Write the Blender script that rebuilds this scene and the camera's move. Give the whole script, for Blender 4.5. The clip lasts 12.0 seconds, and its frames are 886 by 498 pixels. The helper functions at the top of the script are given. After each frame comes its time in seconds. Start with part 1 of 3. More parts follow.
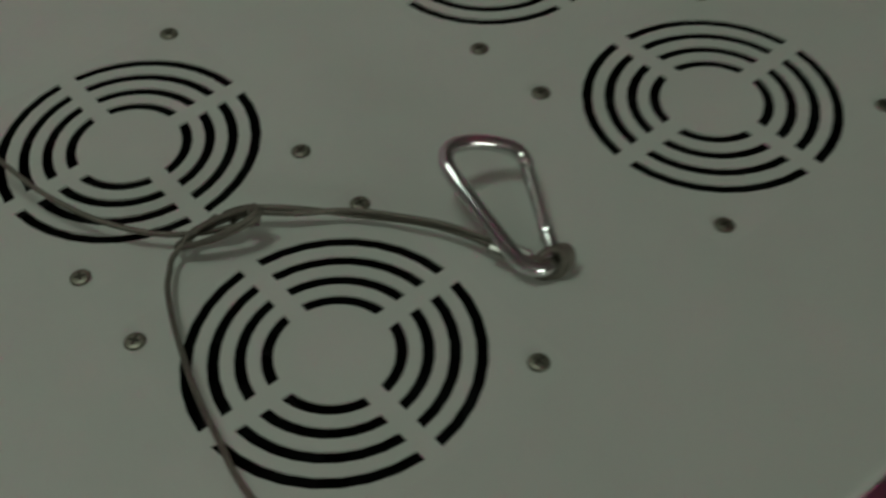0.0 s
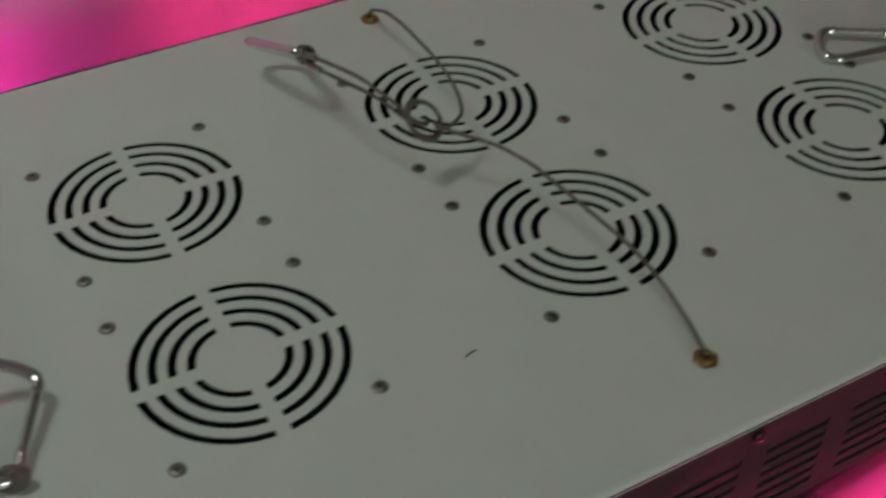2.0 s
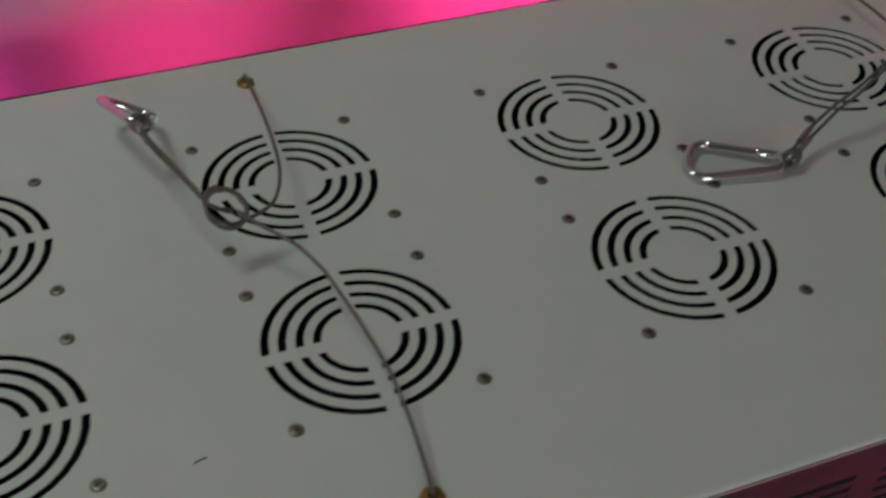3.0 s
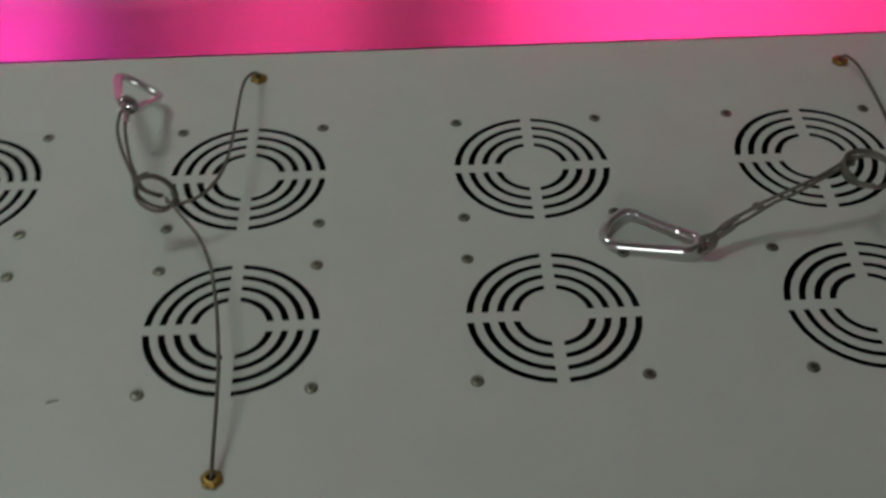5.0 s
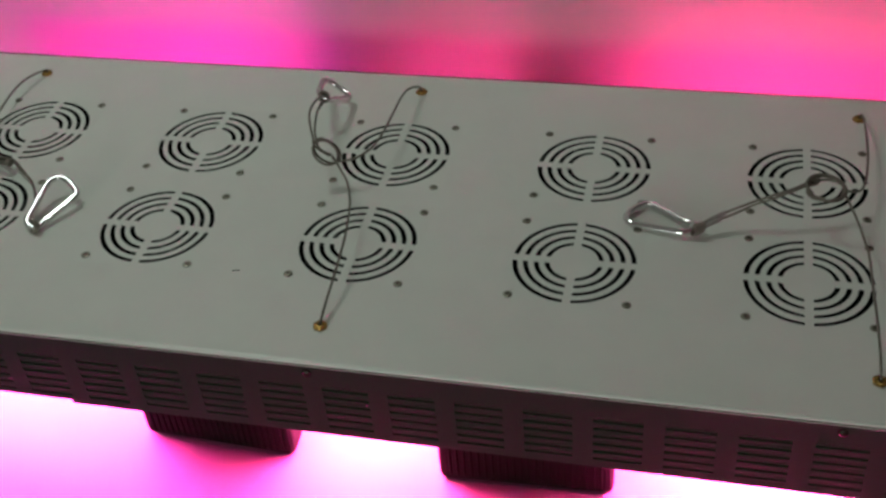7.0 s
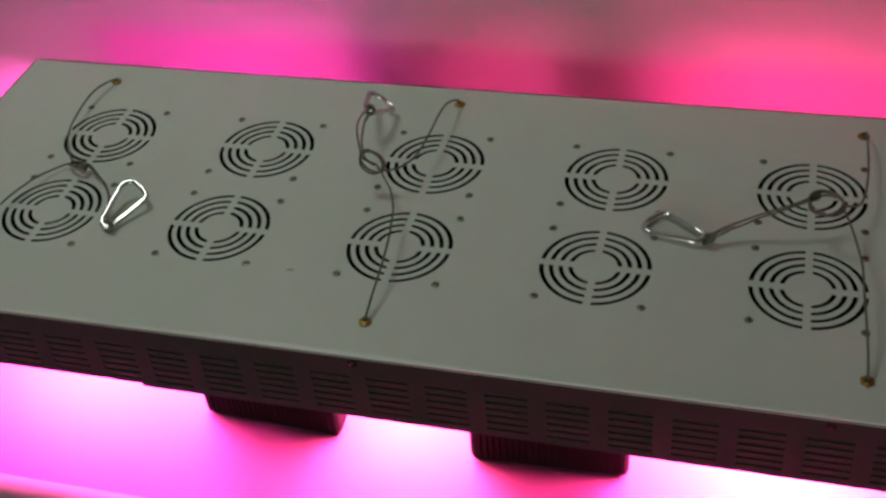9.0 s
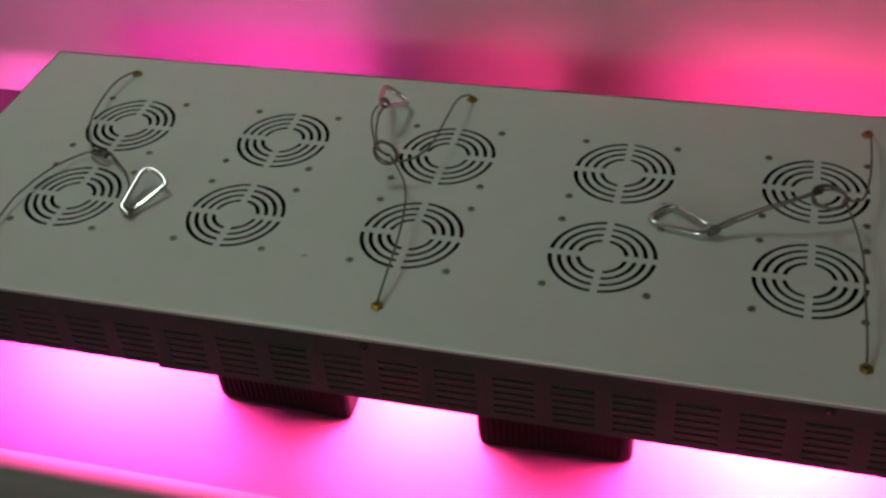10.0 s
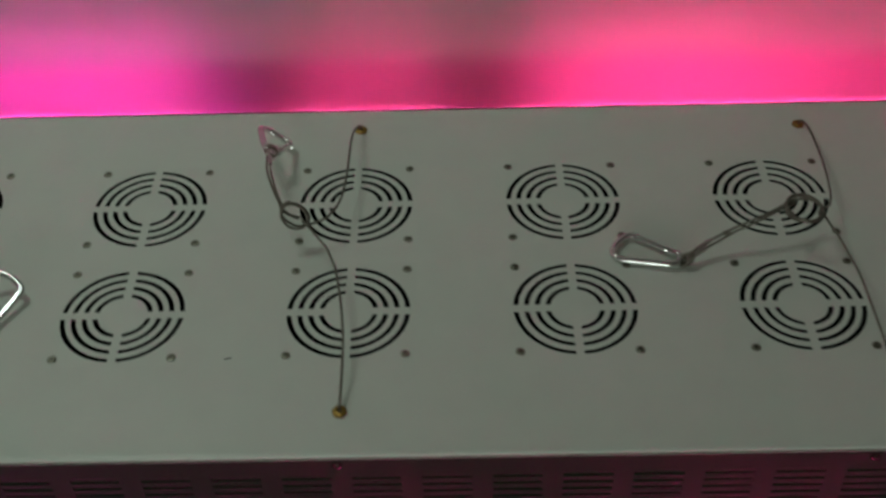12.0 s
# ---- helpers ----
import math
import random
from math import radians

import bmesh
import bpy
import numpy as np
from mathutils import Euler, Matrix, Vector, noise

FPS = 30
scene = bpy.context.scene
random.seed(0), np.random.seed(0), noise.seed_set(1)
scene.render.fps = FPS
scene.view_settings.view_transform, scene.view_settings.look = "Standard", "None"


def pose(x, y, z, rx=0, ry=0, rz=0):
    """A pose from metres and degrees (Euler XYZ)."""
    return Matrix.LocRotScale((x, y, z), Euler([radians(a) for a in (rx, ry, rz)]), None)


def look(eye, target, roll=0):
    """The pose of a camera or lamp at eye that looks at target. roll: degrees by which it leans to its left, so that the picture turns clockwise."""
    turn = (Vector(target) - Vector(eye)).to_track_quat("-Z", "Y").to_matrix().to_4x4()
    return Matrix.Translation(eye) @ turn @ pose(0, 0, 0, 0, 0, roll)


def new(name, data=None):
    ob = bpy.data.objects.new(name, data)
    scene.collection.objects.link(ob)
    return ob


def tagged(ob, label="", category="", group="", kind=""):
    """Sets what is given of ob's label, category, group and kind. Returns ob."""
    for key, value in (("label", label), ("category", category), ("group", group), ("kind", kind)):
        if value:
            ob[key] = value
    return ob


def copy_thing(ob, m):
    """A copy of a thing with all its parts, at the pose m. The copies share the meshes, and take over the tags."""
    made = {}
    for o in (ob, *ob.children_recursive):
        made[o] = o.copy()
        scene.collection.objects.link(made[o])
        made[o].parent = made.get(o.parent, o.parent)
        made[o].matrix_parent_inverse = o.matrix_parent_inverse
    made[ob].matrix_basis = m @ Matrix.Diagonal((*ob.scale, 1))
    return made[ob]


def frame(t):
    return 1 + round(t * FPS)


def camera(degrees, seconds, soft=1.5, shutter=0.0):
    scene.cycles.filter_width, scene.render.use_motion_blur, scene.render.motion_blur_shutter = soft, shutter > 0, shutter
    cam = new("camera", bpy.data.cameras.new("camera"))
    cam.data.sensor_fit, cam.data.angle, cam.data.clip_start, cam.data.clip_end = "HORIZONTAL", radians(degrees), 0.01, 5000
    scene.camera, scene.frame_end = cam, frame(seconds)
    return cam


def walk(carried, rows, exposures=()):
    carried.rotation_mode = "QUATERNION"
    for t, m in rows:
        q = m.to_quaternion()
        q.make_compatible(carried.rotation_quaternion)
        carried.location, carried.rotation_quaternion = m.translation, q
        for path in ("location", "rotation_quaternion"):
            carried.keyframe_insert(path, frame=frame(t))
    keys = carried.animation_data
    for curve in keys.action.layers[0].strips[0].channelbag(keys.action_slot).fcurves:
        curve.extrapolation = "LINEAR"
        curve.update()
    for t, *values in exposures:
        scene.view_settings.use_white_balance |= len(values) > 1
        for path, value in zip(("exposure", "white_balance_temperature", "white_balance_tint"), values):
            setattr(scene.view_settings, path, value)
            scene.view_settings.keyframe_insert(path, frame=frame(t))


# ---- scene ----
# Camera: seconds, place in metres, turn in degrees.
cam = camera(40.84, 12.0, soft=2.7, shutter=0.5)
ROWS = [
    (0.0, -0.5423, -0.2991, 1.2884, 41.144, 1.249, -40.425),
    (0.2, -0.5396, -0.3205, 1.3018, 41.9208, 1.072, -40.6561),
    (0.5, -0.5354, -0.345, 1.3221, 43.25, 0.116, -40.472),
    (1.0, -0.4584, -0.4098, 1.3435, 45.485, 1.421, -36.848),
    (1.3, -0.4272, -0.4295, 1.3502, 47.3933, -0.2312, -34.5053),
    (1.5, -0.3938, -0.4458, 1.3546, 47.823, -0.197, -32.586),
    (2.0, -0.3218, -0.484, 1.3778, 48.572, -0.214, -29.402),
    (2.5, -0.223, -0.5002, 1.3896, 48.72, -0.602, -26.156),
    (3.0, -0.1353, -0.5144, 1.4206, 47.93, -1.484, -21.144),
    (3.5, -0.0808, -0.491, 1.4464, 45.652, -1.344, -19.949),
    (3.7, -0.0752, -0.4811, 1.4583, 44.565, -2.218, -21.065),
    (5.3, 0.1795, -0.6368, 1.5214, 46.253, 2.038, 2.516),
    (5.5, 0.2145, -0.6818, 1.5394, 47.166, 2.763, 4.918),
    (5.7, 0.2381, -0.7387, 1.5568, 48.597, 2.6904, 6.4267),
    (6.0, 0.2743, -0.7974, 1.5717, 49.379, 3.723, 8.841),
    (6.3, 0.2916, -0.8448, 1.6059, 49.8256, 3.1782, 9.9435),
    (6.5, 0.3007, -0.862, 1.6117, 49.523, 3.949, 11.085),
    (7.0, 0.3197, -0.8927, 1.6484, 50.14, 4.247, 12.561),
    (7.2, 0.3174, -0.9014, 1.6691, 49.584, 4.1303, 12.4759),
    (8.8, 0.3525, -0.9546, 1.7325, 49.5731, 4.9981, 14.9278),
    (9.0, 0.3485, -0.961, 1.7408, 49.326, 4.886, 14.544),
    (9.5, 0.3543, -0.9893, 1.747, 49.619, 4.504, 15.165),
    (10.0, 0.3584, -0.9987, 1.742, 49.958, 4.582, 15.479),
    (10.5, 0.3439, -0.984, 1.7293, 49.23, 5.085, 13.702),
    (11.0, 0.2821, -0.9422, 1.7361, 47.349, 3.781, 9.003),
    (11.5, 0.2075, -0.8875, 1.7322, 46.763, 2.526, 3.961),
    (12.0, 0.0989, -0.8128, 1.7263, 46.083, 1.21, -0.277),
]
EXPOSURES = [
    (0.0, -0.69, 6500, 4.6), (0.5, -0.49, 6450, 6.4), (1.0, -0.36, 6300, 11), (1.5, -0.28, 6250, 12.5), (2.5, -0.15, 6200, 13), (3.5, -0.15, 6200, 13), (5.5, -0.14, 6200, 13),
    (6.0, -0.15, 6250, 12), (6.5, 0.10, 6250, 12), (7.0, 0.08, 6300, 11.5), (9.0, -0.27, 6450, 7.6), (9.5, -0.33, 6500, 7.2), (10.5, -0.44, 6450, 4.6), (11.5, -0.45, 6400, 3.2), (12.0, -0.35, 6350, 3.4),
]
walk(cam, [(t, pose(x, y, z, rx, ry, rz)) for t, x, y, z, rx, ry, rz in ROWS], EXPOSURES)

# Main heights: the table's top, and the lamp housing's top sheet above it.
TABLE, TOP = 0.75, 0.938
HALF_X, FRONT, BACK, DEEP = 0.600, -0.2340, 0.227, 0.089
PITCH, ROW_Y, HOLE = 0.2058, 0.0729, 0.0525
ROOM_H = 2.60

# ---- world and lights ----
world = bpy.data.worlds.new("world")
scene.world = world
world.use_nodes = True
world.node_tree.nodes["Background"].inputs["Color"].default_value = (0.9, 1.0, 0.92, 1)
world.node_tree.nodes["Background"].inputs["Strength"].default_value = 0.01

ceiling_light = bpy.data.lights.new("ceiling_light", "AREA")
ceiling_light.shape, ceiling_light.size, ceiling_light.size_y = "RECTANGLE", 0.48, 0.30
ceiling_light.energy, ceiling_light.color = 5.5, (0.86, 1.0, 0.88)
lamp = new("ceiling_light", ceiling_light)
lamp.matrix_world = look((-0.66, 0.36, ROOM_H - 0.03), (-0.66, 0.35, 0))
# wide unseen fill light behind the camera, added to lift the lamp's front wall
front_fill = bpy.data.lights.new("front_fill", "AREA")
front_fill.shape, front_fill.size, front_fill.size_y = "RECTANGLE", 1.4, 0.9
front_fill.energy, front_fill.color = 27.0, (0.90, 1.0, 0.90)
front_fill_lamp = new("front_fill", front_fill)
front_fill_lamp.matrix_world = look((-0.6, -3.55, 1.75), (-0.6, 0.0, 1.70))
LED_COLOUR, LED_BLUER, LED_STRENGTH = (1.0, 0.068, 0.31), (1.0, 0.076, 0.41), 430.0


# ---- materials ----
def material(name, colour, rough=0.5, metal=0.0, tint=0.06, scale=30.0, bump=0.0, bump_scale=400.0, coat=0.0, spec=0.5):
    """A painted, plastic or metal surface: colour varied at two scales, roughness varied, fine relief."""
    m = bpy.data.materials.new(name)
    m.use_nodes = True
    n, link = m.node_tree.nodes, m.node_tree.links.new
    b = n["Principled BSDF"]
    b.inputs["Metallic"].default_value = metal
    b.inputs["Coat Weight"].default_value = coat
    b.inputs["Specular IOR Level"].default_value = spec
    co = n.new("ShaderNodeTexCoord")
    big, small = n.new("ShaderNodeTexNoise"), n.new("ShaderNodeTexNoise")
    big.inputs["Scale"].default_value, big.inputs["Detail"].default_value = scale * 0.12, 3
    small.inputs["Scale"].default_value, small.inputs["Detail"].default_value = scale, 5
    mix = n.new("ShaderNodeMath")
    mix.operation = "MULTIPLY_ADD"
    mix.inputs[1].default_value = 0.5
    half = n.new("ShaderNodeMath")
    half.operation = "MULTIPLY"
    half.inputs[1].default_value = 0.5
    for t in (big, small):
        link(co.outputs["Object"], t.inputs["Vector"])
    link(small.outputs["Fac"], half.inputs[0])
    link(big.outputs["Fac"], mix.inputs[0])
    link(half.outputs[0], mix.inputs[2])
    ramp = n.new("ShaderNodeValToRGB")
    ramp.color_ramp.elements[0].position, ramp.color_ramp.elements[1].position = 0.3, 0.7
    ramp.color_ramp.elements[0].color = (*[c * (1 - tint) for c in colour], 1)
    ramp.color_ramp.elements[1].color = (*[min(1, c * (1 + tint)) for c in colour], 1)
    link(mix.outputs[0], ramp.inputs["Fac"])
    link(ramp.outputs["Color"], b.inputs["Base Color"])
    gloss = n.new("ShaderNodeMapRange")
    gloss.inputs["To Min"].default_value, gloss.inputs["To Max"].default_value = rough * 0.85, min(1, rough * 1.15)
    link(small.outputs["Fac"], gloss.inputs["Value"])
    link(gloss.outputs["Result"], b.inputs["Roughness"])
    if bump:
        fine, relief = n.new("ShaderNodeTexNoise"), n.new("ShaderNodeBump")
        fine.inputs["Scale"].default_value, fine.inputs["Detail"].default_value = bump_scale, 2
        relief.inputs["Strength"].default_value, relief.inputs["Distance"].default_value = bump, 0.0006
        link(co.outputs["Object"], fine.inputs["Vector"])
        link(fine.outputs["Fac"], relief.inputs["Height"])
        link(relief.outputs["Normal"], b.inputs["Normal"])
    return m


PAINT = material("white_powder_coat", (0.74, 0.76, 0.70), 0.30, tint=0.03, scale=25, bump=0.12, bump_scale=900)
RIM = material("white_rim_coat", (0.74, 0.76, 0.70), 0.36, tint=0.04, scale=25, bump=0.05, bump_scale=900)
# wall coat with shade put into it: darkened, and greened against the pink bounce
SIDE = material("shade_toned_coat", (0.0190, 0.0345, 0.0265), 0.70, tint=0.05, scale=40, bump=0.15, bump_scale=900, spec=0.10)
CHROME = material("polished_steel", (0.74, 0.74, 0.74), 0.11, 1.0, tint=0.04, scale=120)
SCREW = material("zinc_screw", (0.29, 0.27, 0.22), 0.45, 1.0, tint=0.22, scale=300, bump=0.3)
DARK_SCREW = material("dark_zinc_screw", (0.07, 0.064, 0.060), 0.26, 1.0, tint=0.15, scale=300)
# dark brown that gives the screws' uncut cross its shade
CROSS_SHADE = material("dark_cross_shade", (0.07, 0.06, 0.045), 0.6, 0.5, tint=0.2, scale=300)
BRASS = material("yellow_brass", (0.36, 0.22, 0.065), 0.45, 1.0, tint=0.15, scale=250)
WIRE = material("steel_cable", (0.21, 0.185, 0.155), 0.45, 0.7, tint=0.2, scale=500, bump=0.5, bump_scale=1800)
FERRULE = material("crimped_sleeve", (0.42, 0.40, 0.37), 0.30, 0.85, tint=0.15, scale=400)
BLACK = material("black_plastic", (0.005, 0.0045, 0.0045), 0.75, tint=0.2, scale=80, bump=0.2, spec=0.06)
DARK = material("black_fan_plastic", (0.006, 0.006, 0.006), 0.6, tint=0.2, scale=60, spec=0.2)
TABLETOP = material("plum_laminate", (0.130, 0.060, 0.100), 0.62, tint=0.05, scale=9, bump=0.15, spec=0.25)
TABLELEG = material("grey_steel_leg", (0.30, 0.30, 0.29), 0.45, 0.4, scale=40)
EDGE = material("pale_edge_band", (0.21, 0.20, 0.18), 0.6, tint=0.06, scale=12, bump=0.2)
PANEL = material("satin_grey_panel", (0.56, 0.545, 0.52), 0.52, 0.15, tint=0.05, scale=8, bump=0.1, spec=1.0)
CARPET = material("grey_floor", (0.27, 0.265, 0.24), 0.85, tint=0.2, scale=60, bump=0.6, bump_scale=250)
WALL = material("painted_wall", (0.42, 0.41, 0.385), 0.8, tint=0.04, scale=10, bump=0.2)
MARK = material("pencil_mark", (0.10, 0.10, 0.09), 0.6, scale=200)


def led(name, colour, share=1.0):
    m = bpy.data.materials.new(name)
    m.use_nodes = True
    b = m.node_tree.nodes["Principled BSDF"]
    b.inputs["Base Color"].default_value = (0.1, 0.1, 0.1, 1)
    b.inputs["Emission Color"].default_value = (*colour, 1)
    b.inputs["Emission Strength"].default_value = LED_STRENGTH * share
    return m


LED_RED, LED_BLUE = led("led_red_mix", LED_COLOUR, 1.10), led("led_blue_mix", LED_BLUER, 0.86)
LED_STRONG = led("led_strong_mix", LED_COLOUR, 1.65)
LED_VIOLET = led("led_violet_mix", (1.0, 0.075, 0.66), 1.05)
LED_DIM = led("led_dim_mix", LED_COLOUR, 0.55)
LED_MIDDLE = led("led_middle_mix", (1.0, 0.085, 0.31), 1.15)


# ---- helpers for meshes ----
def part(name, bm, mat, parent=None, label="", smooth=False):
    """Links a bmesh as one mesh object, under a thing or part if given."""
    bmesh.ops.recalc_face_normals(bm, faces=bm.faces)
    me = bpy.data.meshes.new(name)
    bm.to_mesh(me)
    bm.free()
    me.materials.append(mat)
    if smooth:
        me.shade_smooth()
        me.set_sharp_from_angle(angle=radians(40))
    ob = new(name, me)
    if parent:
        ob.parent = parent
    if label:
        tagged(ob, label)
    return ob


def box(bm, x0, x1, y0, y1, z0, z1, bevel=0.0, segments=2):
    made = bmesh.ops.create_cube(bm, size=1, matrix=Matrix.LocRotScale(((x0 + x1) / 2, (y0 + y1) / 2, (z0 + z1) / 2), None, (x1 - x0, y1 - y0, z1 - z0)))
    if bevel:
        edges = list({e for v in made["verts"] for e in v.link_edges})
        bmesh.ops.bevel(bm, geom=edges, offset=bevel, segments=segments, affect="EDGES", profile=0.5)


def solid(name, x0, x1, y0, y1, z0, z1, mat, parent=None, bevel=0.0, label=""):
    bm = bmesh.new()
    box(bm, x0, x1, y0, y1, z0, z1, bevel, 6 if bevel > 0.02 else 2)
    return part(name, bm, mat, parent, label, smooth=bevel > 0.02)


def smooth_path(points, steps=8, closed=False):
    """A Catmull-Rom curve through the points."""
    p = [Vector(q) for q in points]
    n = len(p)
    out = []
    for i in range(n if closed else n - 1):
        if closed:
            a, b, c, d = (p[(i + k) % n] for k in (-1, 0, 1, 2))
        else:
            a, b, c, d = p[max(i - 1, 0)], p[i], p[i + 1], p[min(i + 2, n - 1)]
        for s in range(steps):
            t = s / steps
            out.append(0.5 * (2 * b + (c - a) * t + (2 * a - 5 * b + 4 * c - d) * t * t + (3 * b - a - 3 * c + d) * t ** 3))
    return out if closed else out + [p[-1]]


def tube(bm, path, radius, sides=10, closed=False):
    """A round rod along the path, with capped ends. radius: one number, or one a point."""
    n = len(path)
    rings, normal = [], None
    for i, p in enumerate(path):
        ahead = (path[(i + 1) % n] if closed or i < n - 1 else p) - (path[i - 1] if closed or i else p)
        ahead.normalize()
        if normal is None:
            normal = ahead.orthogonal().normalized()
        normal = (normal - ahead * normal.dot(ahead)).normalized()
        side = ahead.cross(normal)
        r = radius[i] if isinstance(radius, (list, tuple)) else radius
        rings.append([bm.verts.new(p + r * (math.cos(a) * normal + math.sin(a) * side)) for a in (2 * math.pi * k / sides for k in range(sides))])
    for i in range(n if closed else n - 1):
        a, b = rings[i], rings[(i + 1) % n]
        shift = 0
        if closed and i == n - 1:
            shift = min(range(sides), key=lambda s: (a[0].co - b[s].co).length)
        for k in range(sides):
            bm.faces.new((a[k], a[(k + 1) % sides], b[(k + 1 + shift) % sides], b[(k + shift) % sides]))
    if not closed:
        bm.faces.new(rings[0][::-1])
        bm.faces.new(rings[-1])


def lathe(bm, profile, sides=20, centre=(0, 0, 0)):
    """A body of revolution about z from (radius, height) pairs, bottom to top, closed at both ends."""
    c = Vector(centre)
    rings = []
    for r, z in profile:
        rings.append([bm.verts.new(c + Vector((r * math.cos(a), r * math.sin(a), z))) for a in (2 * math.pi * k / sides for k in range(sides))])
    for a, b in zip(rings, rings[1:]):
        for k in range(sides):
            bm.faces.new((a[k], a[(k + 1) % sides], b[(k + 1) % sides], b[k]))
    bm.faces.new(rings[0][::-1])
    bm.faces.new(rings[-1])


# ---- room ----
RX0, RX1, RY0, RY1 = -2.6, 2.4, -3.6, 0.72
tagged(solid("floor", RX0, RX1, RY0, RY1, -0.05, 0.0, CARPET), "grey flecked floor below the table", "floor", kind="structure")
tagged(solid("ceiling", RX0, RX1, RY0, RY1, ROOM_H, ROOM_H + 0.05, WALL), "plain grey ceiling", "ceiling", kind="structure")
for nm, x0, x1, y0, y1 in (("wall_north", RX0, RX1, RY1, RY1 + 0.1), ("wall_south", RX0, RX1, RY0 - 0.1, RY0), ("wall_west", RX0 - 0.1, RX0, RY0, RY1), ("wall_east", RX1, RX1 + 0.1, RY0, RY1)):
    tagged(solid(nm, x0, x1, y0, y1, 0.0, ROOM_H, WALL), "plain painted room wall", "wall", kind="structure")

# ---- table ----
TX0, TX1, TY0, TY1 = -1.50, 1.50, -0.302, 0.70
table = tagged(new("table"), "dark plum table with a pale rounded front edge", "table")
solid("tabletop", TX0, TX1, TY0, TY1, TABLE - 0.085, TABLE, TABLETOP, table)
# a pale quarter-round band along the front edge
BAND = 0.036
bm = bmesh.new()
profile = [(0.0, -0.110), (0.0, 0.0)] + [(-BAND * math.sin(a), -BAND * (1 - math.cos(a))) for a in (math.pi / 2 * k / 12 for k in range(1, 13))] + [(-BAND, -0.110)]
ends = [[bm.verts.new((x, TY0 + y, TABLE - 0.0003 + z)) for y, z in profile] for x in (TX0, TX1)]
for k in range(len(profile)):
    n = (k + 1) % len(profile)
    bm.faces.new((ends[0][k], ends[1][k], ends[1][n], ends[0][n]))
bm.faces.new(ends[0])
bm.faces.new(ends[1][::-1])
part("edge_band", bm, EDGE, table, "pale rounded edge band", smooth=True)
for x in (TX0 + 0.08, TX1 - 0.08):
    for y in (TY0 + 0.08, TY1 - 0.08):
        solid("leg", x - 0.022, x + 0.022, y - 0.022, y + 0.022, 0.0, TABLE - 0.085, TABLELEG, table, bevel=0.004)

# a smooth satin panel close behind the lamp, leaning a little towards it
PANEL_Y, PANEL_LEAN = 0.384, 6.5
backdrop = solid("backdrop", TX0 + 0.02, TX1 - 0.02, 0.0, 0.016, 0.0015, 0.50, PANEL, bevel=0.002)
backdrop.matrix_basis = pose(0, PANEL_Y, TABLE, PANEL_LEAN, 0, 0)
tagged(backdrop, "smooth satin grey panel behind the lamp, reflecting its pink glow", "backdrop", kind="structure")

# ---- grow lamp ----
grow_lamp = tagged(new("grow_lamp"), "white sheet-metal grow lamp with ten fan grilles, glowing pink below", "grow light")
grow_lamp.location = (0, 0, TOP)
SHEET = 0.0012
SLOTS = [(0.0270, 0.0224), (0.0368, 0.0322), (0.0466, 0.0420), (0.0564, 0.0518)]
BRIDGE, TILE, COLS = 0.0038, 0.0615, 8
CENTRES = [((c - 2) * PITCH, s * ROW_Y) for c in range(5) for s in (-1, 1)]


def grille(bm, cx, cy):
    """A square tile of the top sheet with four rings of slots, cut by a cross of bridges."""
    radii = sorted({r for pair in SLOTS for r in pair})
    cut = {(b, a) for a, b in SLOTS}
    levels = [0.010] + radii + [None]
    grid = []
    for r in levels:
        ring = []
        for q in range(4):
            for j in range(COLS + 1):
                rr = r if r else TILE
                a0 = math.asin(BRIDGE / rr)
                a = q * math.pi / 2 + a0 + (math.pi / 2 - 2 * a0) * j / COLS
                k = rr if r else TILE / max(abs(math.cos(a)), abs(math.sin(a)))
                ring.append(bm.verts.new((cx + k * math.cos(a), cy + k * math.sin(a), 0)))
        grid.append(ring)
    n = 4 * (COLS + 1)
    bm.faces.new(grid[0])
    for i in range(len(levels) - 1):
        slot = (levels[i], levels[i + 1]) in cut
        for k in range(n):
            a, b, c, d = grid[i][k], grid[i][(k + 1) % n], grid[i + 1][(k + 1) % n], grid[i + 1][k]
            j = k % (COLS + 1)
            if not slot or j == COLS:
                bm.faces.new((a, b, c, d))
            else:
                sides = [(a, b), (c, d)] + ([(d, a)] if j == 0 else []) + ([(b, c)] if j == COLS - 1 else [])
                for p, q in sides:
                    low = [bm.verts.new(v.co - Vector((0, 0, SHEET))) for v in (q, p)]
                    bm.faces.new((p, q, *low))


